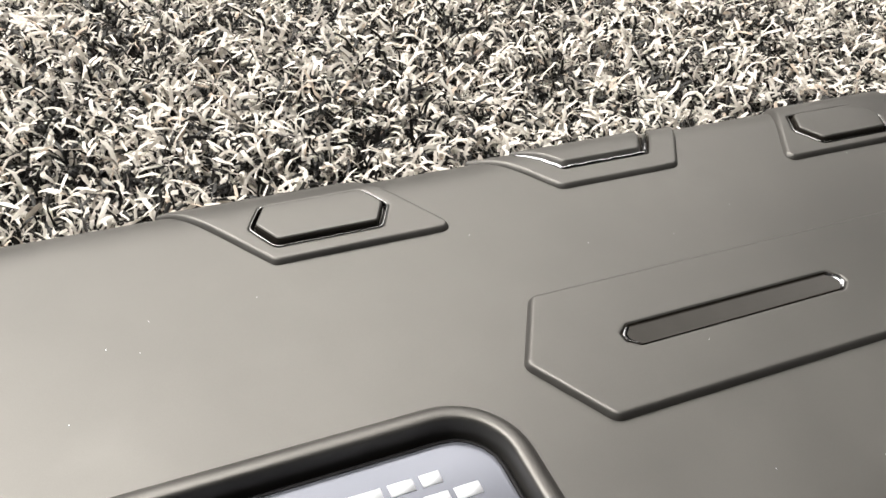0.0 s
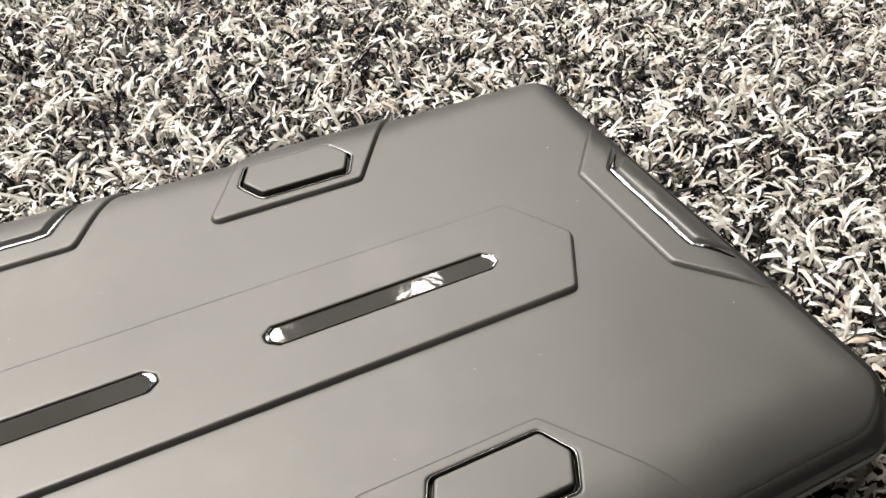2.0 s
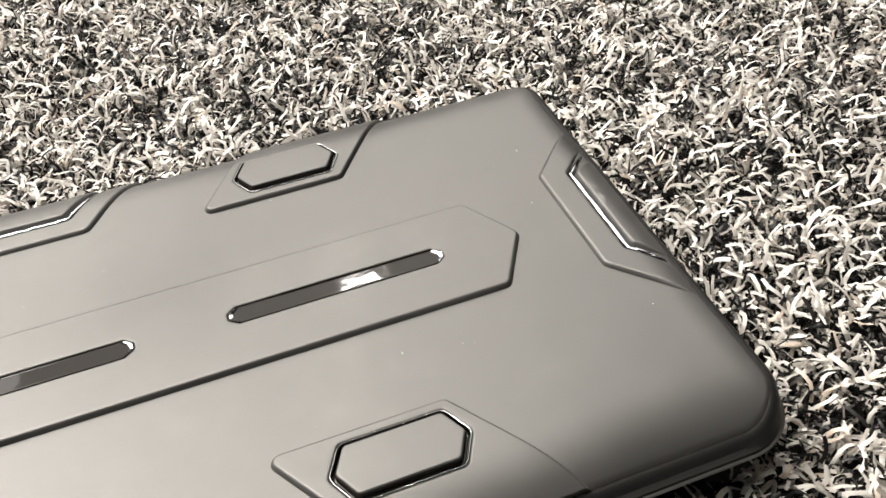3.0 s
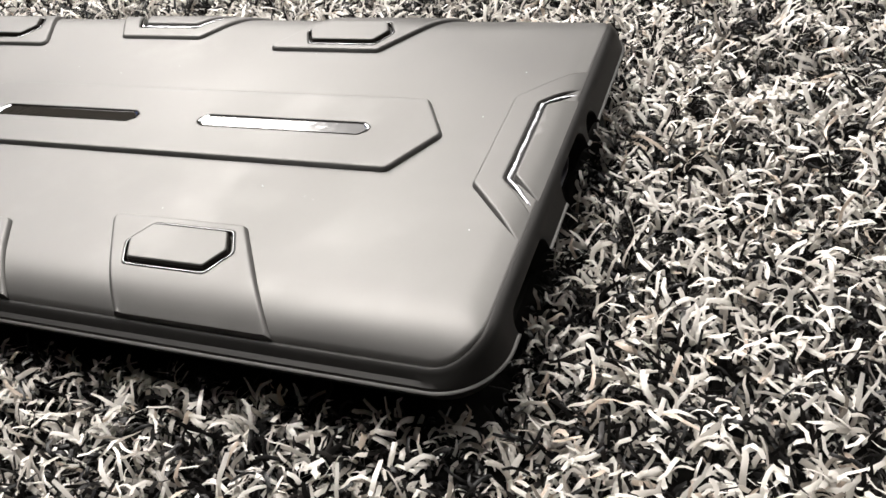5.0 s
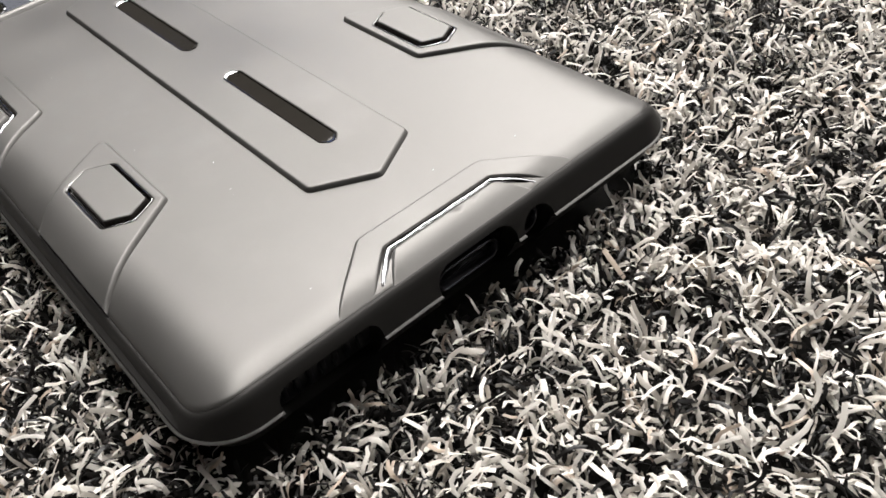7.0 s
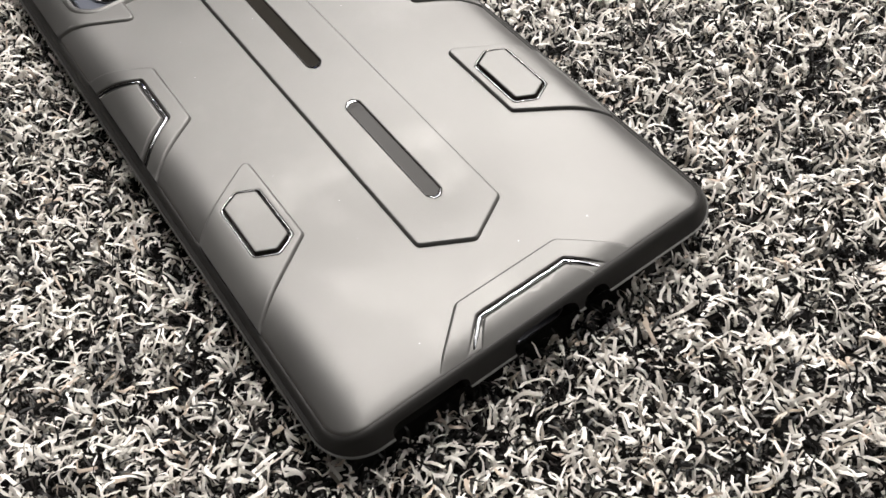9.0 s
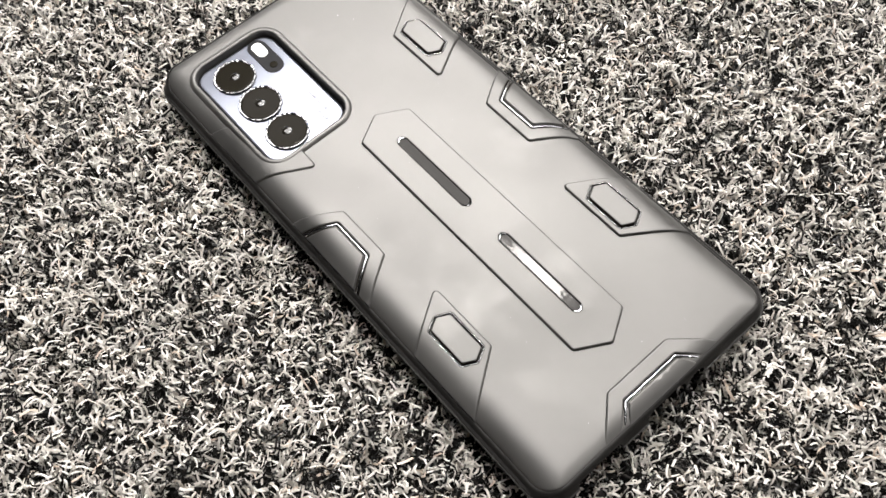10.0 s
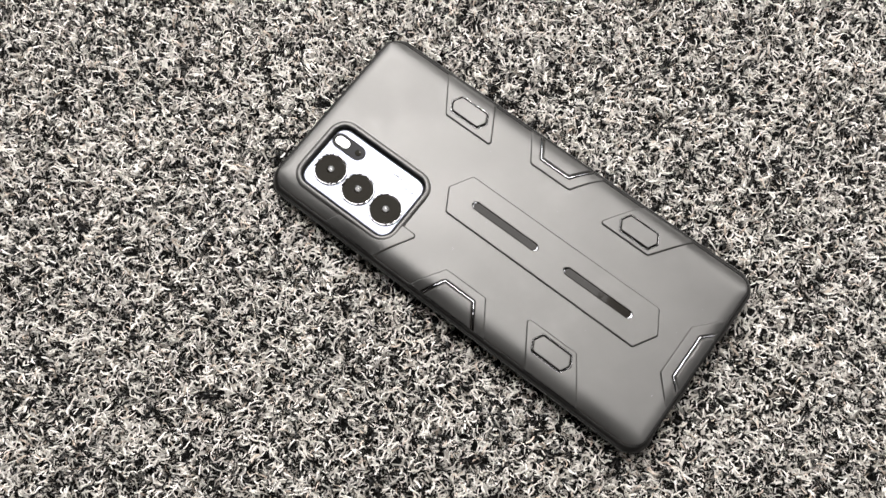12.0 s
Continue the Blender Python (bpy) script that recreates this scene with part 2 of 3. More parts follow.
def raised(poly, r, h, w=0.00062, base=back, grid=0.0010, holes=(), hole_r=0.0008, drop=0.0003):
    """A raised field of the case with rounded edges, following the back. holes: polygons, as seen from above."""
    bm = bmesh.new()
    flat = 0.00018
    hl = [rounded(q, hole_r, -0.00025 - flat) for q in holes]
    lv = sheet(bm, [rounded(poly, r, w - GROW + flat), *hl], grid, lambda x, y: base(x, y) + h)
    v = lv[0]
    for off, hh in ((w, h), (w * 0.84, h * 0.97), (w * 0.68, h * 0.88), (w * 0.52, h * 0.74), (w * 0.34, h * 0.5), (w * 0.18, h * 0.22), (w * 0.08, h * 0.02), (w * 0.06, -drop)):
        v = ring(bm, v, rounded(poly, r, off - GROW), lambda x, y: base(x, y) + hh)
    for q, v in zip(holes, lv[1:]):
        for off, hh in ((-0.00025, h), (-0.00014, h * 0.94), (-0.00005, h * 0.75), (0.0, h * 0.4), (0.0, -drop)):
            v = ring(bm, v, rounded(q, hole_r, off), lambda x, y: base(x, y) + hh)
    return bm


def outline(d, n_long=110, n_short=52, n_arc=14):
    """The case's outline moved inwards by d, with a fixed count of points."""
    hx, hy, r = HALF_X - d, HALF_Y - d, max(CORNER - d, 0.0016 - d * 0.05)
    pts = []
    for cx, cy, a0, n, dx, dy in ((hx - r, -hy + r, -90, n_short, 0, 1), (hx - r, hy - r, 0, n_long, -1, 0), (-hx + r, hy - r, 90, n_short, 0, -1), (-hx + r, -hy + r, 180, n_long, 1, 0)):
        for i in range(n_arc + 1):
            a = radians(a0 + 90 * i / n_arc)
            pts.append(Vector((MID_X + cx + r * math.cos(a), cy + r * math.sin(a))))
        span = 2 * (hy - r) if dy else 2 * (hx - r)
        for i in range(1, n):
            pts.append(Vector((MID_X + cx + (r if dy == 1 else -r if dy == -1 else 0) + dx * span * i / n, cy + (r if dx == -1 else -r if dx == 1 else 0) + dy * span * i / n)))
    return pts


def box_poly(x0, y0, x1, y1):
    return [(x0, y0), (x1, y0), (x1, y1), (x0, y1)]


def mm(*pts):
    return [(a * MM, b * MM) for a, b in pts]


def flip(poly):
    return [(a, -b) for a, b in poly]


# ---- room ----
def slab(name, lo, hi, mat, label):
    bm = bmesh.new()
    bmesh.ops.create_cube(bm, size=1, matrix=Matrix.LocRotScale([(a + b) / 2 for a, b in zip(lo, hi)], None, [b - a for a, b in zip(lo, hi)]))
    return part(name, bm, mat, None, label, smooth=False, kind="structure")


R = 4.6
PILE_Z = -0.0068
slab("floor", (-R, -R, PILE_Z - 0.05), (R, R, PILE_Z - 0.004), CARPET_FAR, "ivory, grey and black carpet floor")
slab("gap_shade_backing", (-0.55, -0.45, PILE_Z - 0.003), (0.45, 0.45, PILE_Z), BACKING, "woven backing of the shaggy carpet, blackened for shade between tufts")
# unseen walls and ceiling; shade and bounced light are put into their tones
slab("wall_north", (-R, R, PILE_Z - 0.05), (R, R + 0.1, ROOM_H), WALL, "plain unseen wall, toned pale to bounce light")
slab("wall_south", (-R, -R - 0.1, PILE_Z - 0.05), (R, -R, ROOM_H), GLOOM, "plain unseen wall, toned dark to stand in for shade")
slab("wall_east", (R, -R, PILE_Z - 0.05), (R + 0.1, R, ROOM_H), GLOOM, "plain unseen wall, toned dark to stand in for shade")
slab("wall_west", (-R - 0.1, -R, PILE_Z - 0.05), (-R, R, ROOM_H), WALL, "plain unseen wall, toned pale to bounce light")
slab("ceiling", (-R, -R, ROOM_H), (R, R, ROOM_H + 0.1), GLOOM, "plain unseen ceiling, toned dark so that it reflects little")

# ---- the case ----
case = thing("phone_case", "matte grey rugged armour phone case lying back up on the carpet", "phone case", MID_X, 0, 0)
case_inv = Matrix.Translation((-MID_X, 0, 0))


def case_part(name, bm, mat, label="", parent=None):
    bm.transform(case_inv)
    return part(name, bm, mat, parent or case, label)


HOLE = mm((-92.6, -30.6), (-50.9, -30.6), (-50.9, -3.4), (-92.6, -3.4))
HOLE_R = 0.0052

# back shell, open under the camera cut-out
bm = bmesh.new()
v = None
for d in (0.0020, 0.0024, 0.0028, 0.0032, 0.0037, 0.0044, 0.0052, 0.0061, 0.0071, 0.0082, 0.0093, 0.0104, 0.0115, 0.0126, 0.0138, 0.0150, 0.0165):
    pts = outline(d)
    low = 0.0010 if d < 0.0022 else 0.0
    if v is None:
        v = [bm.verts.new((p.x, p.y, back(p.x, p.y) - low)) for p in pts]
    else:
        v = ring(bm, v, pts, back)
hole_edge = [tuple(p) for p in rounded(HOLE, HOLE_R, -0.0012)]
tb = bmesh.new()
sheet(tb, [outline(0.0165)], 0.0014, back)
tm = bpy.data.meshes.new("inner")
tb.to_mesh(tm)
tb.free()
bm.from_mesh(tm)
bpy.data.meshes.remove(tm)
bmesh.ops.remove_doubles(bm, verts=bm.verts, dist=1e-6)
cut(bm, lambda c: inside((c.x, c.y), hole_edge))
case_part("back_shell", bm, CASE)

# rim: a closed band with a crest, a sloping side that ends in the sharp seam edge, and an undercut
def rim_heights():
    """Height of the crest and of the groove inside it, at every point of the outline: lower on the long sides than at the ends."""
    out, pts = [], outline(0.0)
    for i, p in enumerate(pts):
        t = pts[(i + 1) % len(pts)] - pts[i - 1]
        ends = (t.y / t.length) ** 2
        out.append((TOP - 0.0006 * ends - 0.0029 * (1 - ends), TOP - 0.0006 * ends - 0.0034 * (1 - ends), 1 - 0.9 * ends))
    return out


bm = bmesh.new()
RIM = rim_heights()
UPPER = ((0.0036, -0.0014, 1), (0.0031, -0.0006, 1), (0.0028, -0.0002, 1), (0.0025, -0.00030, 0), (0.0023, -0.00008, 0), (0.0021, 0.0, 0), (0.0018, -0.00008, 0), (0.0014, -0.0004, 0), (0.0010, -0.0011, 0))
LOWER = ((0.00036, 0.0056), (0.00026, 0.0053), (0.00022, 0.00515), (0.00004, 0.00509), (-0.00002, 0.0050), (0.00006, 0.0049), (0.0008, 0.0045), (0.0012, 0.0038), (0.0016, 0.0029), (0.0021, 0.0016), (0.0030, 0.0007), (0.0045, 0.0003), (0.0045, 0.0016), (0.0036, 0.0024))
loops = []
for d, dz, k in UPPER:
    loops.append([bm.verts.new((p.x, p.y, h[k] + dz * (h[2] if 0.002 < d < 0.003 else 1.0))) for p, h in zip(outline(d), RIM)])
for d, z in LOWER:
    loops.append([bm.verts.new((p.x, p.y, z)) for p, h in zip(outline(d), RIM)])
for a, b in zip(loops, loops[1:] + loops[:1]):
    for i in range(len(a)):
        bm.faces.new((a[i], a[(i + 1) % len(a)], b[(i + 1) % len(a)], b[i]))
bumper = case_part("bumper_rim", bm, BUMPER_SHADE, "matte grey rounded bumper rim, darkened for its shaded sides")


# sharp parting edge that runs round the rim
bm = bmesh.new()
v = None
for d, z in ((0.00036, 0.0053), (0.00010, 0.00518), (-0.00006, 0.00510), (-0.00010, 0.00504), (-0.00006, 0.00498), (0.0002, 0.0049)):
    pts = outline(d)
    v = [bm.verts.new((p.x, p.y, z)) for p in pts] if v is None else ring(bm, v, pts, lambda x, y: z)
seam = case_part("seam_edge", bm, CASE, "thin pale parting edge")


def port_cutter(y0, y1, z0, z1, r):
    """A rounded bar along x, to cut an opening through the rim's end."""
    cb = bmesh.new()
    pts = rounded([(y0, z0), (y1, z0), (y1, z1), (y0, z1)], r, 0.0, arc=8, step=0.01)
    a = [cb.verts.new((0.0560 - MID_X, p.x, p.y)) for p in pts]
    b = [cb.verts.new((0.0700 - MID_X, p.x, p.y)) for p in pts]
    n = len(pts)
    cb.faces.new(a[::-1])
    cb.faces.new(b)
    for i in range(n):
        cb.faces.new((a[i], a[(i + 1) % n], b[(i + 1) % n], b[i]))
    bmesh.ops.recalc_face_normals(cb, faces=cb.faces)
    me = bpy.data.meshes.new("cutter")
    cb.to_mesh(me)
    cb.free()
    ob = new("cutter", me)
    ob.location = (MID_X, 0, 0)
    return ob


def carve(ob, cutters):
    """Cuts the shapes out of a mesh for good, and takes the cutters away."""
    for c in cutters:
        m = ob.modifiers.new("carve", "BOOLEAN")
        m.operation, m.solver, m.object = "DIFFERENCE", "EXACT", c
    dg = bpy.context.evaluated_depsgraph_get()
    dg.update()
    me = bpy.data.meshes.new_from_object(ob.evaluated_get(dg))
    ob.modifiers.clear()
    ob.data = me
    for c in cutters:
        bpy.data.objects.remove(c)
    me.shade_smooth()
    me.set_sharp_from_angle(angle=radians(42))


for band in (bumper, seam):
    carve(band, [port_cutter(-0.0063, 0.0064, 0.0008, 0.0083, 0.0024), port_cutter(0.0076, 0.0128, 0.0012, 0.0078, 0.0025), port_cutter(-0.0290, -0.0150, 0.0010, 0.0077, 0.0018)])

# lip round the camera cut-out: a smooth rise to a narrow ridge over a deep wall
LIP = ((-0.0022, -0.0003), (-0.0020, 0.0), (-0.0018, 0.00016), (-0.0016, 0.00036), (-0.0014, 0.00052), (-0.0011, 0.00066), (-0.0008, 0.00072), (-0.0005, 0.00072), (-0.00025, 0.00064), (-0.0001, 0.00050), (0.0, 0.0003), (0.0, -0.0045))
bm = bmesh.new()
v = None
for off, dz in LIP:
    pts = rounded(HOLE, HOLE_R, off, arc=10)
    if v is None:
        v = [bm.verts.new((p.x, p.y, back(p.x, p.y) + dz)) for p in pts]
    else:
        v = ring(bm, v, pts, lambda x, y: back(x, y) + dz)
case_part("camera_lip", bm, CASE, "raised stepped lip round the camera opening")

# raised fields
def edging(poly, r, width, low, high):
    """A thin half-round bead along an outline, with a flank on its inner side down to the height low."""
    bm = bmesh.new()
    v = [bm.verts.new((p.x, p.y, back(p.x, p.y) + low - 0.0001)) for p in rounded(poly, r, width)]
    bead = width * 0.36
    for k in range(9):
        a = math.pi * k / 8
        v = ring(bm, v, rounded(poly, r, width * 0.62 - bead + bead * math.cos(a)), lambda x, y: back(x, y) + (low if k == 0 else high - 0.00006) + 0.00014 * math.sin(a))
    return bm


PLATE_POLY = mm((-40.4, -8.5), (40.4, -8.5), (45.3, 0), (40.4, 8.5), (-40.4, 8.5), (-45.3, 0))
SLOT = mm((7.0, -1.45), (33.2, -1.45), (34.4, -0.5), (34.4, 0.5), (33.2, 1.45), (7.0, 1.45), (5.8, 0.5), (5.8, -0.5))
SLOT_B = [(-a, b) for a, b in SLOT][::-1]
case_part("spine_plate", raised(PLATE_POLY, 0.0012, 0.0007, holes=(SLOT, SLOT_B), hole_r=0.0003, drop=0.0002), CASE, "long raised hexagonal spine plate")
for s in (SLOT, SLOT_B):
    bm = bmesh.new()
    lo = sheet(bm, [rounded(s, 0.0003, 0.00035)], 0.002, lambda x, y: back(x, y) + 0.00050)[0]
    v = ring(bm, lo, rounded(s, 0.0003, 0.00022), lambda x, y: back(x, y) + 0.00050)
    v = ring(bm, v, rounded(s, 0.0003, 0.00014), lambda x, y: back(x, y) + 0.00053)
    slot = case_part("slot_inlay", bm, GLOSS, "polished black slot inlay")
    case_part("slot_edge", edging(s, 0.0003, 0.00016, 0.00050, 0.00062), GLOSS, "thin polished slot edge", slot)
    # uneven bright facets that rise from the inlay to the plate at both ends
    x_lo, x_hi = min(p[0] for p in s), max(p[0] for p in s)
    for end, way in ((x_lo, 1), (x_hi, -1)):
        rng = random.Random(int(end * 1e5))
        bm = bmesh.new()
        rows = []
        for f, hh in ((0.00008, 0.00066), (0.00020, 0.00065), (0.00036, 0.00060), (0.00062, 0.00047)):
            row = []
            for k in range(7):
                y = -0.00118 + k * 0.00236 / 6
                lag = max(0.0, abs(y) - 0.0005) * 1.25
                row.append(bm.verts.new((end + way * (f + lag + rng.uniform(0, 0.00012)), y, back(end, y) + hh + rng.uniform(-0.00003, 0.00003))))
            rows.append(row)
        for a, b in zip(rows, rows[1:]):
            for k in range(6):
                bm.faces.new((a[k], a[k + 1], b[k + 1], b[k]))
        case_part("end_facet", bm, GLINT, "bright uneven end facet", slot)


def trim(bm):
    """Ends a field under the crest of the rim."""
    for co, no in (((0.0617, 0, 0), (1, 0, 0)), ((0, 0.0368, 0), (0, 1, 0)), ((0, -0.0368, 0), (0, -1, 0))):
        bmesh.ops.bisect_plane(bm, geom=bm.verts[:] + bm.edges[:] + bm.faces[:], dist=1e-7, plane_co=co, plane_no=no, clear_outer=True)
    return bm


def hexagon(cx, cy, grow=0.0):
    a, b, c = 8.0 + grow * 1.15, 6.0 + grow * 0.58, 3.75 + grow
    return mm((cx - a, cy), (cx - b, cy - c), (cx + b, cy - c), (cx + a, cy), (cx + b, cy + c), (cx - b, cy + c))


def hex_tile(poly, cx, cy):
    """A slanted tile with a matte-topped hexagonal stud that stands in a glossy black trench with a bright edge."""
    hexa = hexagon(cx, cy, 0.10)
    tile = case_part("corner_tile", trim(raised(poly, 0.0010, 0.00065, holes=(hexa,), drop=0.0002)), CASE, "raised slanted tile")
    bm = bmesh.new()
    lo = sheet(bm, [rounded(hexa, 0.0010, 0.0009)], 0.002, lambda x, y: back(x, y) - 0.0001)[0]
    v = ring(bm, lo, rounded(hexa, 0.0010, 0.00042), lambda x, y: back(x, y) + 0.00002)
    v = ring(bm, v, rounded(hexa, 0.0010, 0.00036), lambda x, y: back(x, y) + 0.00016)
    case_part("trench", bm, GLOSS, "polished black trench", tile)
    case_part("trench_edge", edging(hexa, 0.0012, 0.00030, 0.00010, 0.00062), CHROME, "thin bright bevelled trench edge", tile)
    # black glossy stud, its matte cap inside the bevelled edge
    top = hexagon(cx, cy, -0.50)
    bm = bmesh.new()
    v = None
    for off, hh in ((0.0004, 0.00116), (0.00026, 0.00114), (0.00012, 0.00104), (0.00004, 0.00088), (0.0, 0.0007), (-0.00004, -0.0002)):
        pts = rounded(top, 0.0008, off)
        if v is None:
            v = [bm.verts.new((p.x, p.y, back(p.x, p.y) + hh)) for p in pts]
        else:
            v = ring(bm, v, pts, lambda x, y: back(x, y) + hh)
    case_part("stud", bm, GLOSS, "hexagonal stud with polished black flanks", tile)
    bm = bmesh.new()
    lo = sheet(bm, [rounded(top, 0.0008, 0.0005)], 0.001, lambda x, y: back(x, y) + 0.00122)[0]
    v = ring(bm, lo, rounded(top, 0.0008, 0.00034), lambda x, y: back(x, y) + 0.00122)
    v = ring(bm, v, rounded(top, 0.0008, 0.00020), lambda x, y: back(x, y) + 0.00118)
    ring(bm, v, rounded(top, 0.0008, 0.00015), lambda x, y: back(x, y) + 0.00106)
    case_part("stud_cap", bm, CASE, "matte grey cap", tile)


TILE_R = mm((5.6, 21.9), (26.5, 21.9), (39.6, 40.5), (17.6, 40.5))
TILE_L = mm((-63.5, 21.9), (-42.7, 21.9), (-53.5, 40.5), (-76.0, 40.5))
hex_tile(TILE_R, 19.3, 27.2)
hex_tile(flip(TILE_R), 19.7, -27.2)
hex_tile(TILE_L, -56.8, 27.8)
bm = raised(flip(TILE_L), 0.0010, 0.00050, base=lambda x, y: back(x, y) - 0.0003 * clamp((-0.058 - x) / 0.010) ** 1.5)
under = [tuple(p) for p in rounded(HOLE, HOLE_R, -0.0013, arc=6, step=1)]
for p, q in zip(under, under[1:] + under[:1]):
    if math.dist(p, q) > 1e-6:
        bmesh.ops.bisect_plane(bm, geom=bm.verts[:] + bm.edges[:] + bm.faces[:], dist=1e-7, plane_co=(*p, 0), plane_no=(q[1] - p[1], p[0] - q[0], 0))
cut(bm, lambda c: inside((c.x, c.y), under))
case_part("corner_tile", trim(bm), CASE, "raised tile partly under the camera lip")


def grip(outer, inner):
    """A raised trapezoid with a pad inside that a glossy black line edges."""
    tile = case_part("grip_tile", trim(raised(outer, 0.0014, 0.0006, base=worn, holes=(inner,), hole_r=0.0012)), CASE, "raised trapezoid tile")
    for name, profile, mat, label in (("gloss_line", CHANNEL, GLOSS, "polished black channel"), ("glint_line", BEAD, GLINT, "bright beaded line")):
        bm = bmesh.new()
        v = None
        for off, hh in profile:
            pts = rounded(inner, 0.0012, off, step=0.0007)
            if v is None:
                v = [bm.verts.new((p.x, p.y, worn(p.x, p.y) + hh)) for p in pts]
            else:
                v = ring(bm, v, pts, lambda x, y: worn(x, y) + hh + BEADED[name] * 0.00009 * math.sin(4200 * x + 3100 * y) * math.sin(2300 * x - 1900 * y))
        case_part(name, trim(bm), mat, label, tile)
    case_part("pad", trim(raised(pad_poly(inner, 0.0012), 0.0010, 0.0008, w=0.0006, base=worn)), CASE, "matte grey pad", tile)


# sections of the polished channel and of the bright line along it: offset inwards and height
CHANNEL = ((-0.0003, 0.00045), (0.0, 0.0003), (0.00012, 0.00005), (0.0006, 0.0), (0.0009, 0.00005), (0.0014, 0.0001))
BEAD = ((0.00018, -0.0001), (0.00024, 0.00020), (0.00036, 0.00042), (0.00058, 0.00052), (0.00082, 0.00044), (0.00096, 0.00024), (0.00102, -0.0001))
BEADED = {"gloss_line": 0.0, "glint_line": 1.0}


def pad_poly(poly, d):
    """Moves the first three sides of a trapezoid inwards, and leaves the last one, at the rim, where it is."""
    a, b, c, e = [Vector(p) for p in poly]
    out = (c - b + e - a).normalized() * d * 1.02
    return inset_poly([tuple(a), tuple(b), tuple(c + out), tuple(e + out)], d)


def inset_poly(poly, d):
    return [tuple(p) for p in rounded(poly, 0.0, d, arc=1, step=1)][::2]


GRIP = mm((-27.1, 25.2), (-9.9, 25.2), (0.07, 40.4), (-36.8, 40.4))
GRIP_IN = mm((-25.2, 28.3), (-12.2, 28.3), (-4.5, 39.6), (-32.0, 39.6))
grip(GRIP, GRIP_IN)
grip(flip(GRIP), flip(GRIP_IN))
grip(mm((52.9, -9.9), (52.9, 9.9), (65.5, 23.9), (65.5, -23.9)), mm((56.6, -8.6), (56.6, 8.6), (64.6, 17.0), (64.6, -17.0)))

# ---- the phone inside ----
phone = thing("smartphone", "smartphone with a silver camera island lying face down inside the case", "smartphone", MID_X, 0, 0)


def phone_part(name, bm, mat, label="", parent=None, smooth=True):
    bm.transform(case_inv)
    return part(name, bm, mat, parent or phone, label, smooth)


bm = bmesh.new()
lo = sheet(bm, [outline(0.0042)], 0.02, lambda x, y: 0.0052)[0]
v = ring(bm, lo, outline(0.0037), lambda x, y: 0.0046)
v = ring(bm, v, outline(0.0037), lambda x, y: 0.0018)
v = ring(bm, v, outline(0.0044), lambda x, y: 0.0012)
bm.faces.new(v)
phone_part("phone_body", bm, DARK, "dark phone body")

ISLAND = mm((-92.3, -30.3), (-51.2, -30.3), (-51.2, -3.9), (-92.3, -3.9))
ISLAND_Z = TOP - 0.0013
bm = bmesh.new()
lo = sheet(bm, [rounded(ISLAND, 0.0046, 0.0010)], 0.004, lambda x, y: ISLAND_Z)[0]
lo = ring(bm, lo, rounded(ISLAND, 0.0046, 0.0007), lambda x, y: ISLAND_Z)
v = ring(bm, lo, rounded(ISLAND, 0.0046, 0.00055), lambda x, y: ISLAND_Z - 0.0001)
v = ring(bm, v, rounded(ISLAND, 0.0046, 0.0005), lambda x, y: ISLAND_Z - 0.0004)
v = ring(bm, v, rounded(ISLAND, 0.0046, 0.0005), lambda x, y: 0.005)
island = phone_part("camera_island", bm, PLATE, "pale silver reflective camera island")
# black strip that stands in for the shaded gap round the plate
bm = bmesh.new()
v = [bm.verts.new((p.x, p.y, ISLAND_Z - 0.0006)) for p in rounded(ISLAND, 0.0046, 0.0005)]
for off, hh in ((0.0005, -0.00012), (0.00042, -0.00006), (0.00022, -0.00006), (0.0001, -0.0002), (0.0001, -0.003)):
    v = ring(bm, v, rounded(ISLAND, 0.0046, off), lambda x, y: ISLAND_Z + hh)
phone_part("island_gap_shade", bm, DARK, "thin black strip for the shaded gap round the camera island", island)


def turned(bm, cx, cy, prof, n=56, knurl=0.0):
    """A solid of revolution from (radius, height) pairs; knurl: the unevenness of its surface."""
    v = None
    rng = random.Random(5)
    bumps = [rng.uniform(-knurl, knurl) for _ in range(n)]
    for r, z in prof:
        nv = [bm.verts.new((cx + (r + bumps[i]) * math.cos(2 * math.pi * i / n), cy + (r + bumps[i]) * math.sin(2 * math.pi * i / n), z + bumps[i])) for i in range(n)]
        if v:
            for i in range(n):
                bm.faces.new((v[i], v[(i + 1) % n], nv[(i + 1) % n], nv[i]))
        v = nv
    bm.faces.new(v)


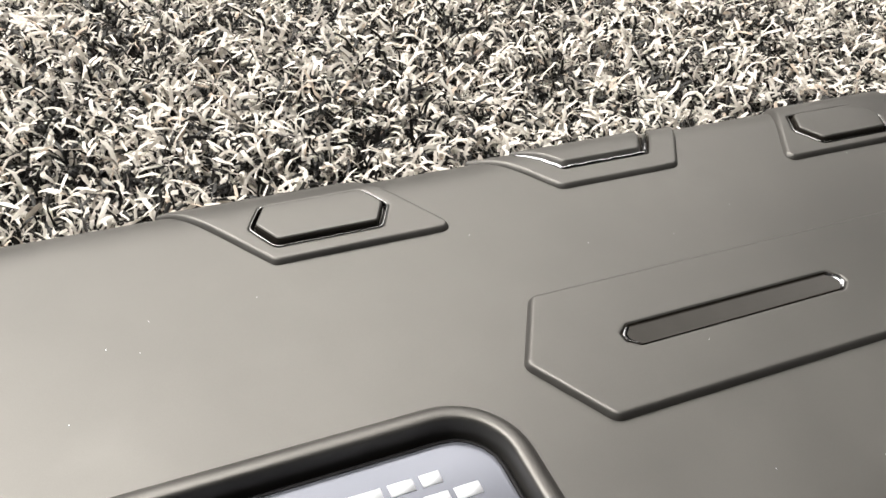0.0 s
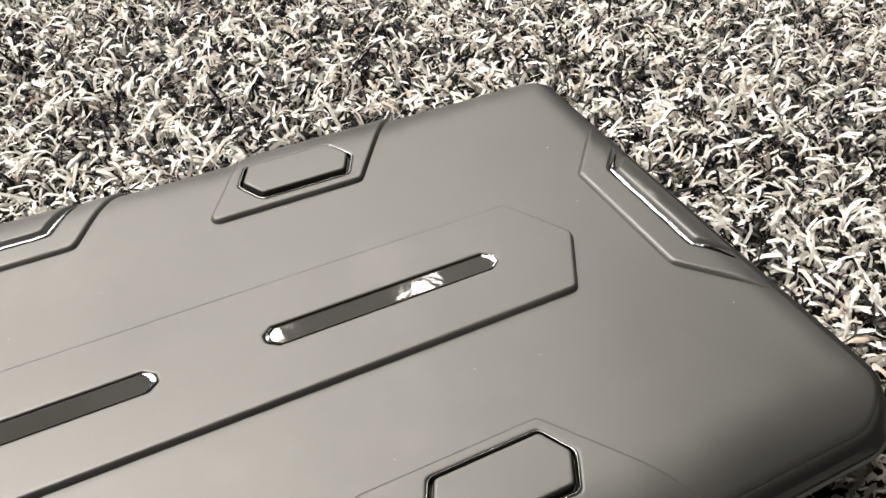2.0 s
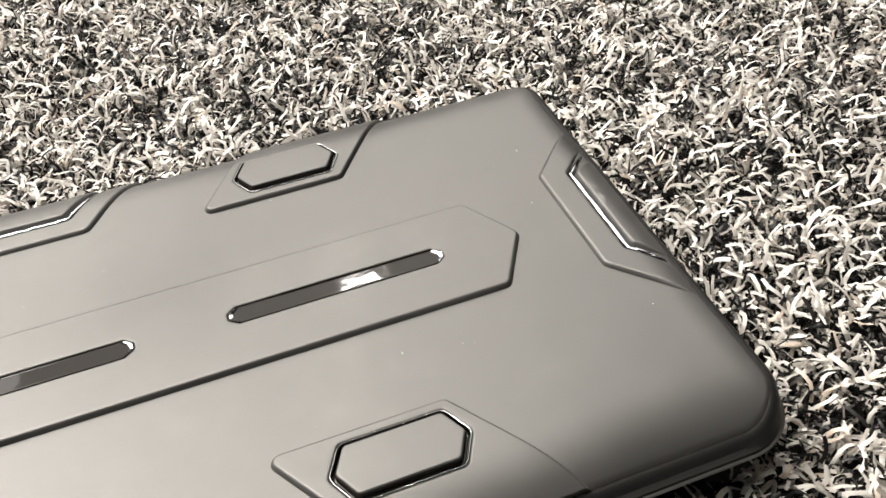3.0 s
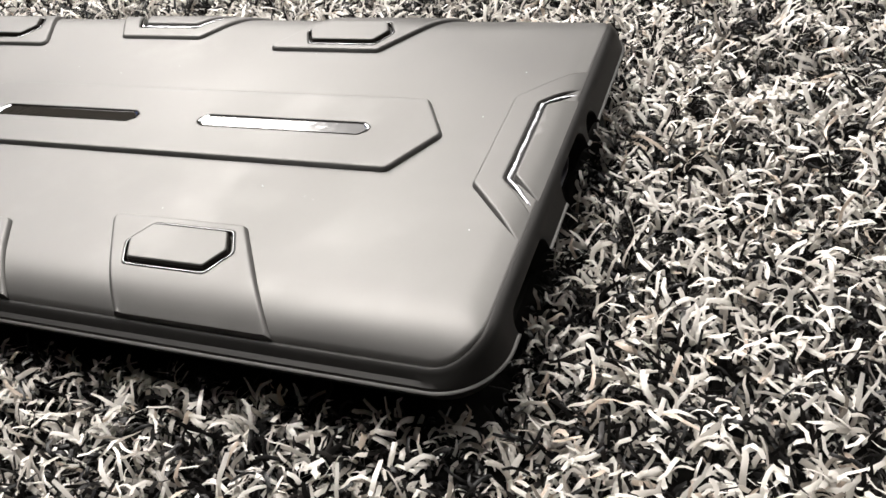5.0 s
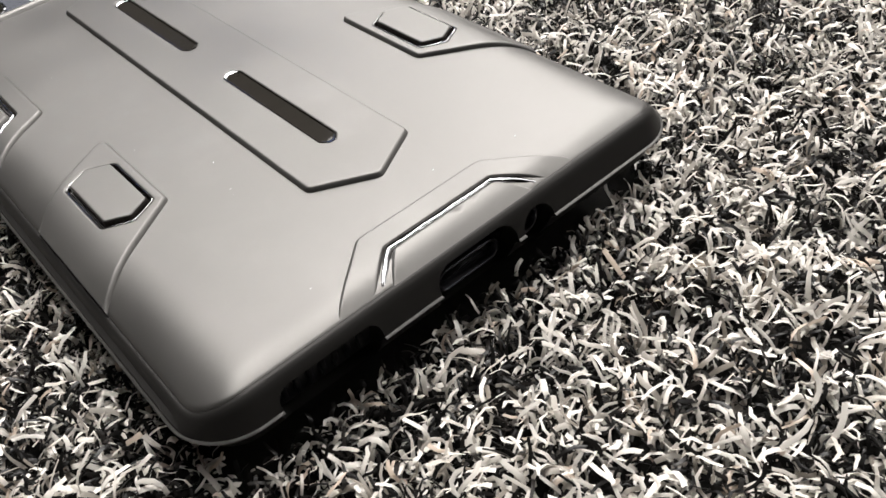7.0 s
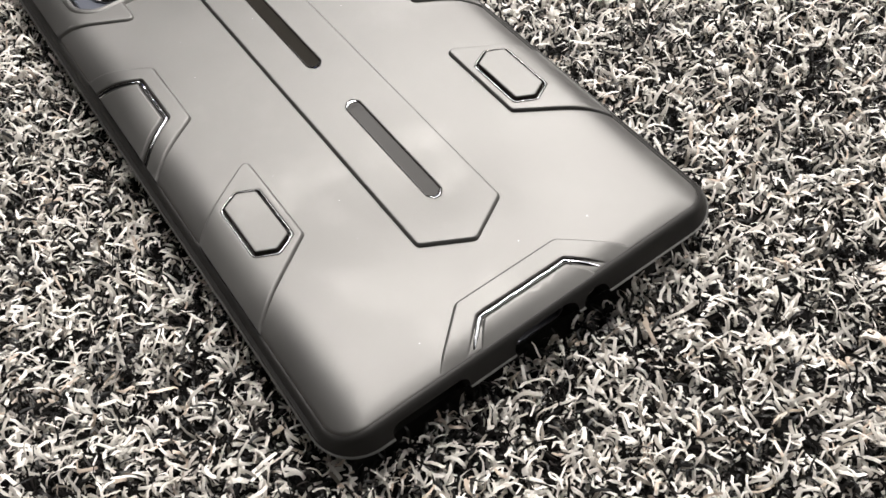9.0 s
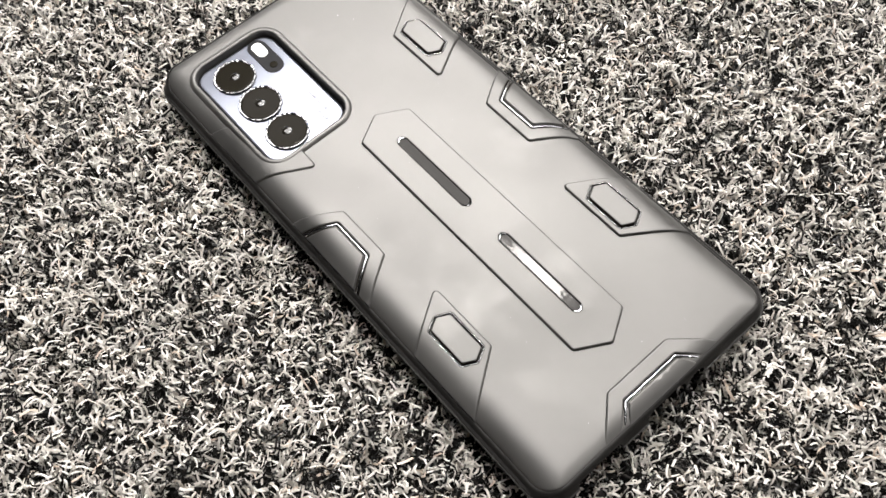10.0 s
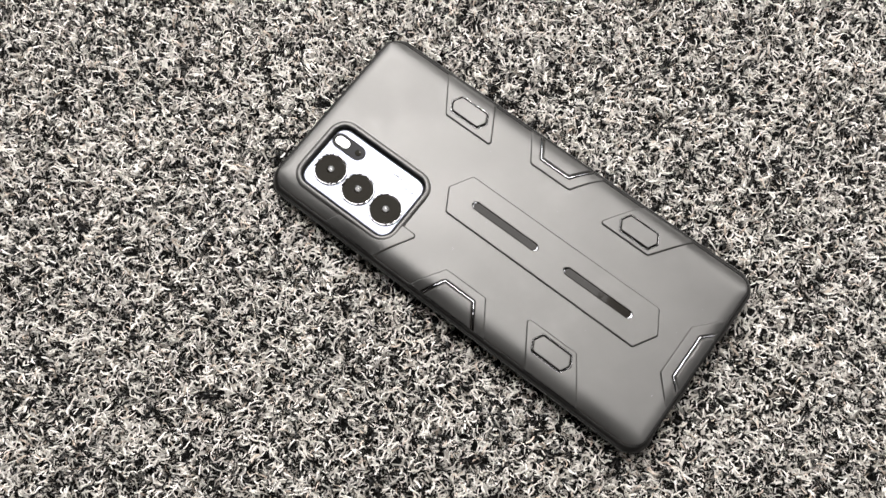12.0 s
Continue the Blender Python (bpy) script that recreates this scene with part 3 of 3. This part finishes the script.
for cx in (-84.2, -71.4, -58.5):
    z = ISLAND_Z
    bm = bmesh.new()
    turned(bm, cx * MM, -0.0207, [(0.0062, z - 0.0002), (0.0062, z + 0.0004), (0.00614, z + 0.00056), (0.00602, z + 0.00066), (0.0058, z + 0.00066), (0.00562, z + 0.0006), (0.00552, z + 0.00052), (0.0055, z + 0.0003)], knurl=0.00012)
    lens = phone_part("lens", bm, RING, "camera lens with a thin knurled ring, toned in patches for glints", island, smooth=False)
    bm = bmesh.new()
    turned(bm, cx * MM, -0.0207, [(0.0056, z + 0.0003), (0.00555, z + 0.00050), (0.0053, z + 0.00054), (0.0051, z + 0.00055), (0.0050, z + 0.00055), (0.0012, z + 0.00055)])
    phone_part("lens_glass", bm, LENS, "black lens glass", lens)
    # added dome, shaped to give the reflection in the middle of the lens
    bm = bmesh.new()
    turned(bm, cx * MM, -0.0207, [(0.0015, z + 0.0005), (0.0014, z + 0.00058), (0.0011, z + 0.00068), (0.0007, z + 0.00075), (0.0003, z + 0.00078)], 28)
    phone_part("lens_glint_dome", bm, GLINT_DOME, "glossy dome added for the reflection in the middle of the lens", lens)
PILL = mm((-91.6, -12.4), (-77.6, -12.4), (-77.6, -6.8), (-91.6, -6.8))
phone_part("flash_module", raised(PILL, 0.00279, 0.0002, w=0.0002, base=lambda x, y: ISLAND_Z), DARK, "black pill-shaped flash module", island)
phone_part("flash_diffuser", raised(mm((-90.4, -11.2), (-84.6, -11.2), (-84.6, -8.0), (-90.4, -8.0)), 0.00159, 0.0004, w=0.0002, base=lambda x, y: ISLAND_Z), FLASH, "white flash diffuser", island)
bm = bmesh.new()
turned(bm, -0.0803, -0.0096, [(0.0012, ISLAND_Z), (0.0012, ISLAND_Z + 0.0003), (0.0008, ISLAND_Z + 0.00035)], 24)
phone_part("sensor", bm, LENS, "small round sensor", island)
for y, spans in ((-7.6, ((-66.6, -62.4), (-61.8, -59.6), (-59.0, -57.2))), (-9.7, ((-59.4, -57.2), (-56.7, -54.4)))):
    bm = bmesh.new()
    for x0, x1 in spans:
        bmesh.ops.create_cube(bm, size=1, matrix=Matrix.LocRotScale(((x0 + x1) / 2 * MM, y * MM, ISLAND_Z + 0.00003), None, ((x1 - x0) * MM, 0.0012, 0.00006)))
    phone_part("print_bar", bm, PRINT, "pale unreadable print", island)

# ports behind the openings of the rim's end
def end_ring(y0, y1, z0, z1, r, wall, x0, x1):
    """A tube of rounded section along x, as the mouth of a port."""
    bm = bmesh.new()
    rect = [(y0, z0), (y1, z0), (y1, z1), (y0, z1)]
    v = None
    for off, x in ((0.0, x0), (0.0, x1 - 0.0001), (0.0001, x1), (wall - 0.0001, x1), (wall, x1 - 0.0001), (wall, x0)):
        nv = [bm.verts.new((x, p.x, p.y)) for p in rounded(rect, r, off, arc=8, step=0.01)]
        if v:
            for i in range(len(nv)):
                bm.faces.new((v[i], v[(i + 1) % len(nv)], nv[(i + 1) % len(nv)], nv[i]))
        v = nv
    return bm


def end_bar(y, z, dx, dy, dz, x):
    bm = bmesh.new()
    bmesh.ops.create_cube(bm, size=1, matrix=Matrix.LocRotScale((x, y, z), None, (dx, dy, dz)))
    bmesh.ops.bevel(bm, geom=bm.edges[:], offset=min(dx, dy, dz) * 0.2, segments=2, affect="EDGES")
    return bm


port = phone_part("charging_port", end_ring(-0.0051, 0.0051, 0.0022, 0.0056, 0.00165, 0.0004, 0.0585, 0.0612), STEEL, "dark steel rim of the charging port")
phone_part("contact_tongue", end_bar(-0.0005, 0.0039, 0.002, 0.0066, 0.0007, 0.0598), DARK, "black contact tongue", port)
jack = phone_part("headphone_jack", end_ring(0.0081, 0.0123, 0.0022, 0.0064, 0.00205, 0.0004, 0.0585, 0.0611), STEEL, "round headphone socket")
grille = phone_part("speaker_grille", end_bar(-0.0220, 0.0040, 0.0010, 0.0128, 0.0036, 0.0596), DARK, "black speaker grille")
for k in range(7):
    phone_part("grille_bar", end_bar(-0.0273 + k * 0.00177, 0.0040, 0.0009, 0.0007, 0.0030, 0.0604), DARK, "", grille)

# pale dust grains on the case's back
def dust(count, seed):
    rng = random.Random(seed)
    bm = bmesh.new()
    while count:
        x, y = rng.uniform(-0.098, 0.058), rng.uniform(-0.033, 0.033)
        if abs(y) < 0.0022 or -0.094 < x < -0.049 and y < -0.001 or abs(abs(y) - 0.0275) < 0.0055:
            continue
        size = rng.uniform(0.00004, 0.00009)
        lift = 0.0007 if abs(y) < 0.0078 and abs(x) < 0.039 else 0.0
        turn = Euler((rng.uniform(0, 3), rng.uniform(0, 3), rng.uniform(0, 3)))
        bmesh.ops.create_icosphere(bm, subdivisions=1, radius=size, matrix=Matrix.LocRotScale((x, y, back(x, y) + lift + size * 0.4), turn, (1.0, 0.6, rng.uniform(0.5, 1.6))))
        count -= 1
    me = bpy.data.meshes.new("dust")
    bm.to_mesh(me)
    bm.free()
    me.materials.append(PRINT)
    return tagged(new("dust", me), "tiny pale dust grains on the grey case", "dust", kind="stuff")


dust(24, 8)

# ---- carpet pile ----
def within(x, y, poly):
    """Which points lie in a convex polygon, anticlockwise."""
    ok = np.ones(len(x), bool)
    for (ax, ay), (bx, by) in zip(poly, poly[1:] + poly[:1]):
        ok &= (bx - ax) * (y - ay) - (by - ay) * (x - ax) > 0
    return ok


def pile(name, box, tufts, per, length, width, seed, label, only=None, avoid=None, seg=4):
    """Cut tufts joined into one mesh. Each tuft is a fan of flat ribbons of one shade that rise from a common root, spread, bend over and end square."""
    rng = np.random.default_rng(seed)
    x0, x1, y0, y1 = box
    step = math.sqrt((x1 - x0) * (y1 - y0) / tufts)
    gx, gy = np.meshgrid(np.arange(x0, x1, step), np.arange(y0, y1, step))
    cx, cy = gx.ravel() + rng.uniform(-0.55, 0.55, gx.size) * step, gy.ravel() + rng.uniform(-0.55, 0.55, gx.size) * step
    keep = ~((cx > PHONE_BOX[0]) & (cx < PHONE_BOX[1]) & (cy > PHONE_BOX[2]) & (cy < PHONE_BOX[3]))
    if only:
        keep &= within(cx, cy, only)
    if avoid:
        keep &= ~within(cx, cy, avoid)
    cx, cy = cx[keep], cy[keep]
    tuft = np.repeat(np.arange(len(cx)), rng.integers(per - 1, per + 2, len(cx)))
    n = len(tuft)
    # the share of dark tufts, and a few strays of the other shade in each
    dark = (rng.random(len(cx)) < 0.497)[tuft] ^ (rng.random(n) < 0.14)
    lie = radians(30) + rng.normal(0, 0.55, len(cx)) + np.pi * rng.integers(0, 2, len(cx))
    head0 = np.where(rng.random(len(cx)) < 0.30, lie, rng.uniform(0, 2 * np.pi, len(cx)))
    az = head0[tuft] + rng.normal(0, 1.3, n)
    root = 0.9 * width
    x, y = cx[tuft] + rng.normal(0, root, n), cy[tuft] + rng.normal(0, root, n)
    ln = length * rng.uniform(0.6, 1.3, n)
    wd = width * rng.uniform(0.55, 1.25, n) * np.where(dark, 0.85, 1.0)
    lean = rng.uniform(0.1, 0.7, n)
    over = rng.uniform(0.9, 2.2, n)
    bow = rng.normal(0, 1.7, n)
    wave = rng.normal(0, 0.4, n)
    twist = rng.normal(0, 0.6, n)
    near = np.clip(np.maximum(np.abs(x - MID_X) - HALF_X, np.abs(y) - HALF_Y) / 0.005, 0, 1)
    ln = ln * (0.70 + 0.30 * near) * np.where(dark, 0.92, 1.0)
    rise = rng.uniform(0.0004, 0.0048, len(cx))[tuft] + rng.uniform(-0.0003, 0.0006, n)
    pos = np.stack([x, y, PILE_Z + np.maximum(rise, 0.0) * np.where(dark, 0.94, 1.0)], 1)
    verts = np.empty((n, seg + 1, 3, 3))
    for k in range(seg + 1):
        s = k / seg
        tilt = lean + (over - lean) * min(1.0, s * 1.7) + 0.5 * wave * s * s
        head = az + bow * s + wave * math.sin(4.0 * s)
        d = np.stack([np.sin(tilt) * np.cos(head), np.sin(tilt) * np.sin(head), np.cos(tilt)], 1)
        side = np.stack([-np.sin(head), np.cos(head), twist * (0.4 + s)], 1)
        side -= d * (side * d).sum(1, keepdims=True)
        side /= np.linalg.norm(side, axis=1, keepdims=True)
        up = np.cross(d, side)
        w = (wd * (0.88 if k == seg else 1.0) / 2)[:, None]
        verts[:, k, 0], verts[:, k, 1], verts[:, k, 2] = pos - side * w, pos + up * w * 0.2, pos + side * w
        pos = pos + d * (ln / seg)[:, None]
    base = (np.arange(n) * (seg + 1) * 3)[:, None]
    quads = np.concatenate([base + np.array([[3 * k + j, 3 * k + j + 1, 3 * k + j + 4, 3 * k + j + 3]]) for k in range(seg) for j in (0, 1)], 1).reshape(-1, 4)
    me = bpy.data.meshes.new(name)
    me.vertices.add(n * (seg + 1) * 3)
    me.vertices.foreach_set("co", verts.ravel())
    me.loops.add(len(quads) * 4)
    me.loops.foreach_set("vertex_index", quads.ravel())
    me.polygons.add(len(quads))
    me.polygons.foreach_set("loop_start", np.arange(len(quads)) * 4)
    me.update(calc_edges=True)
    me.shade_smooth()
    me.materials.append(FIBRE)
    me.materials.append(FIBRE_DARK)
    me.polygons.foreach_set("material_index", np.repeat(dark.astype(np.int32), seg * 2))
    return tagged(new(name, me), label, "carpet", kind="stuff")


INSET = 0.0022
PHONE_BOX = (MID_X - HALF_X + INSET, MID_X + HALF_X - INSET, -HALF_Y + INSET, HALF_Y - INSET)
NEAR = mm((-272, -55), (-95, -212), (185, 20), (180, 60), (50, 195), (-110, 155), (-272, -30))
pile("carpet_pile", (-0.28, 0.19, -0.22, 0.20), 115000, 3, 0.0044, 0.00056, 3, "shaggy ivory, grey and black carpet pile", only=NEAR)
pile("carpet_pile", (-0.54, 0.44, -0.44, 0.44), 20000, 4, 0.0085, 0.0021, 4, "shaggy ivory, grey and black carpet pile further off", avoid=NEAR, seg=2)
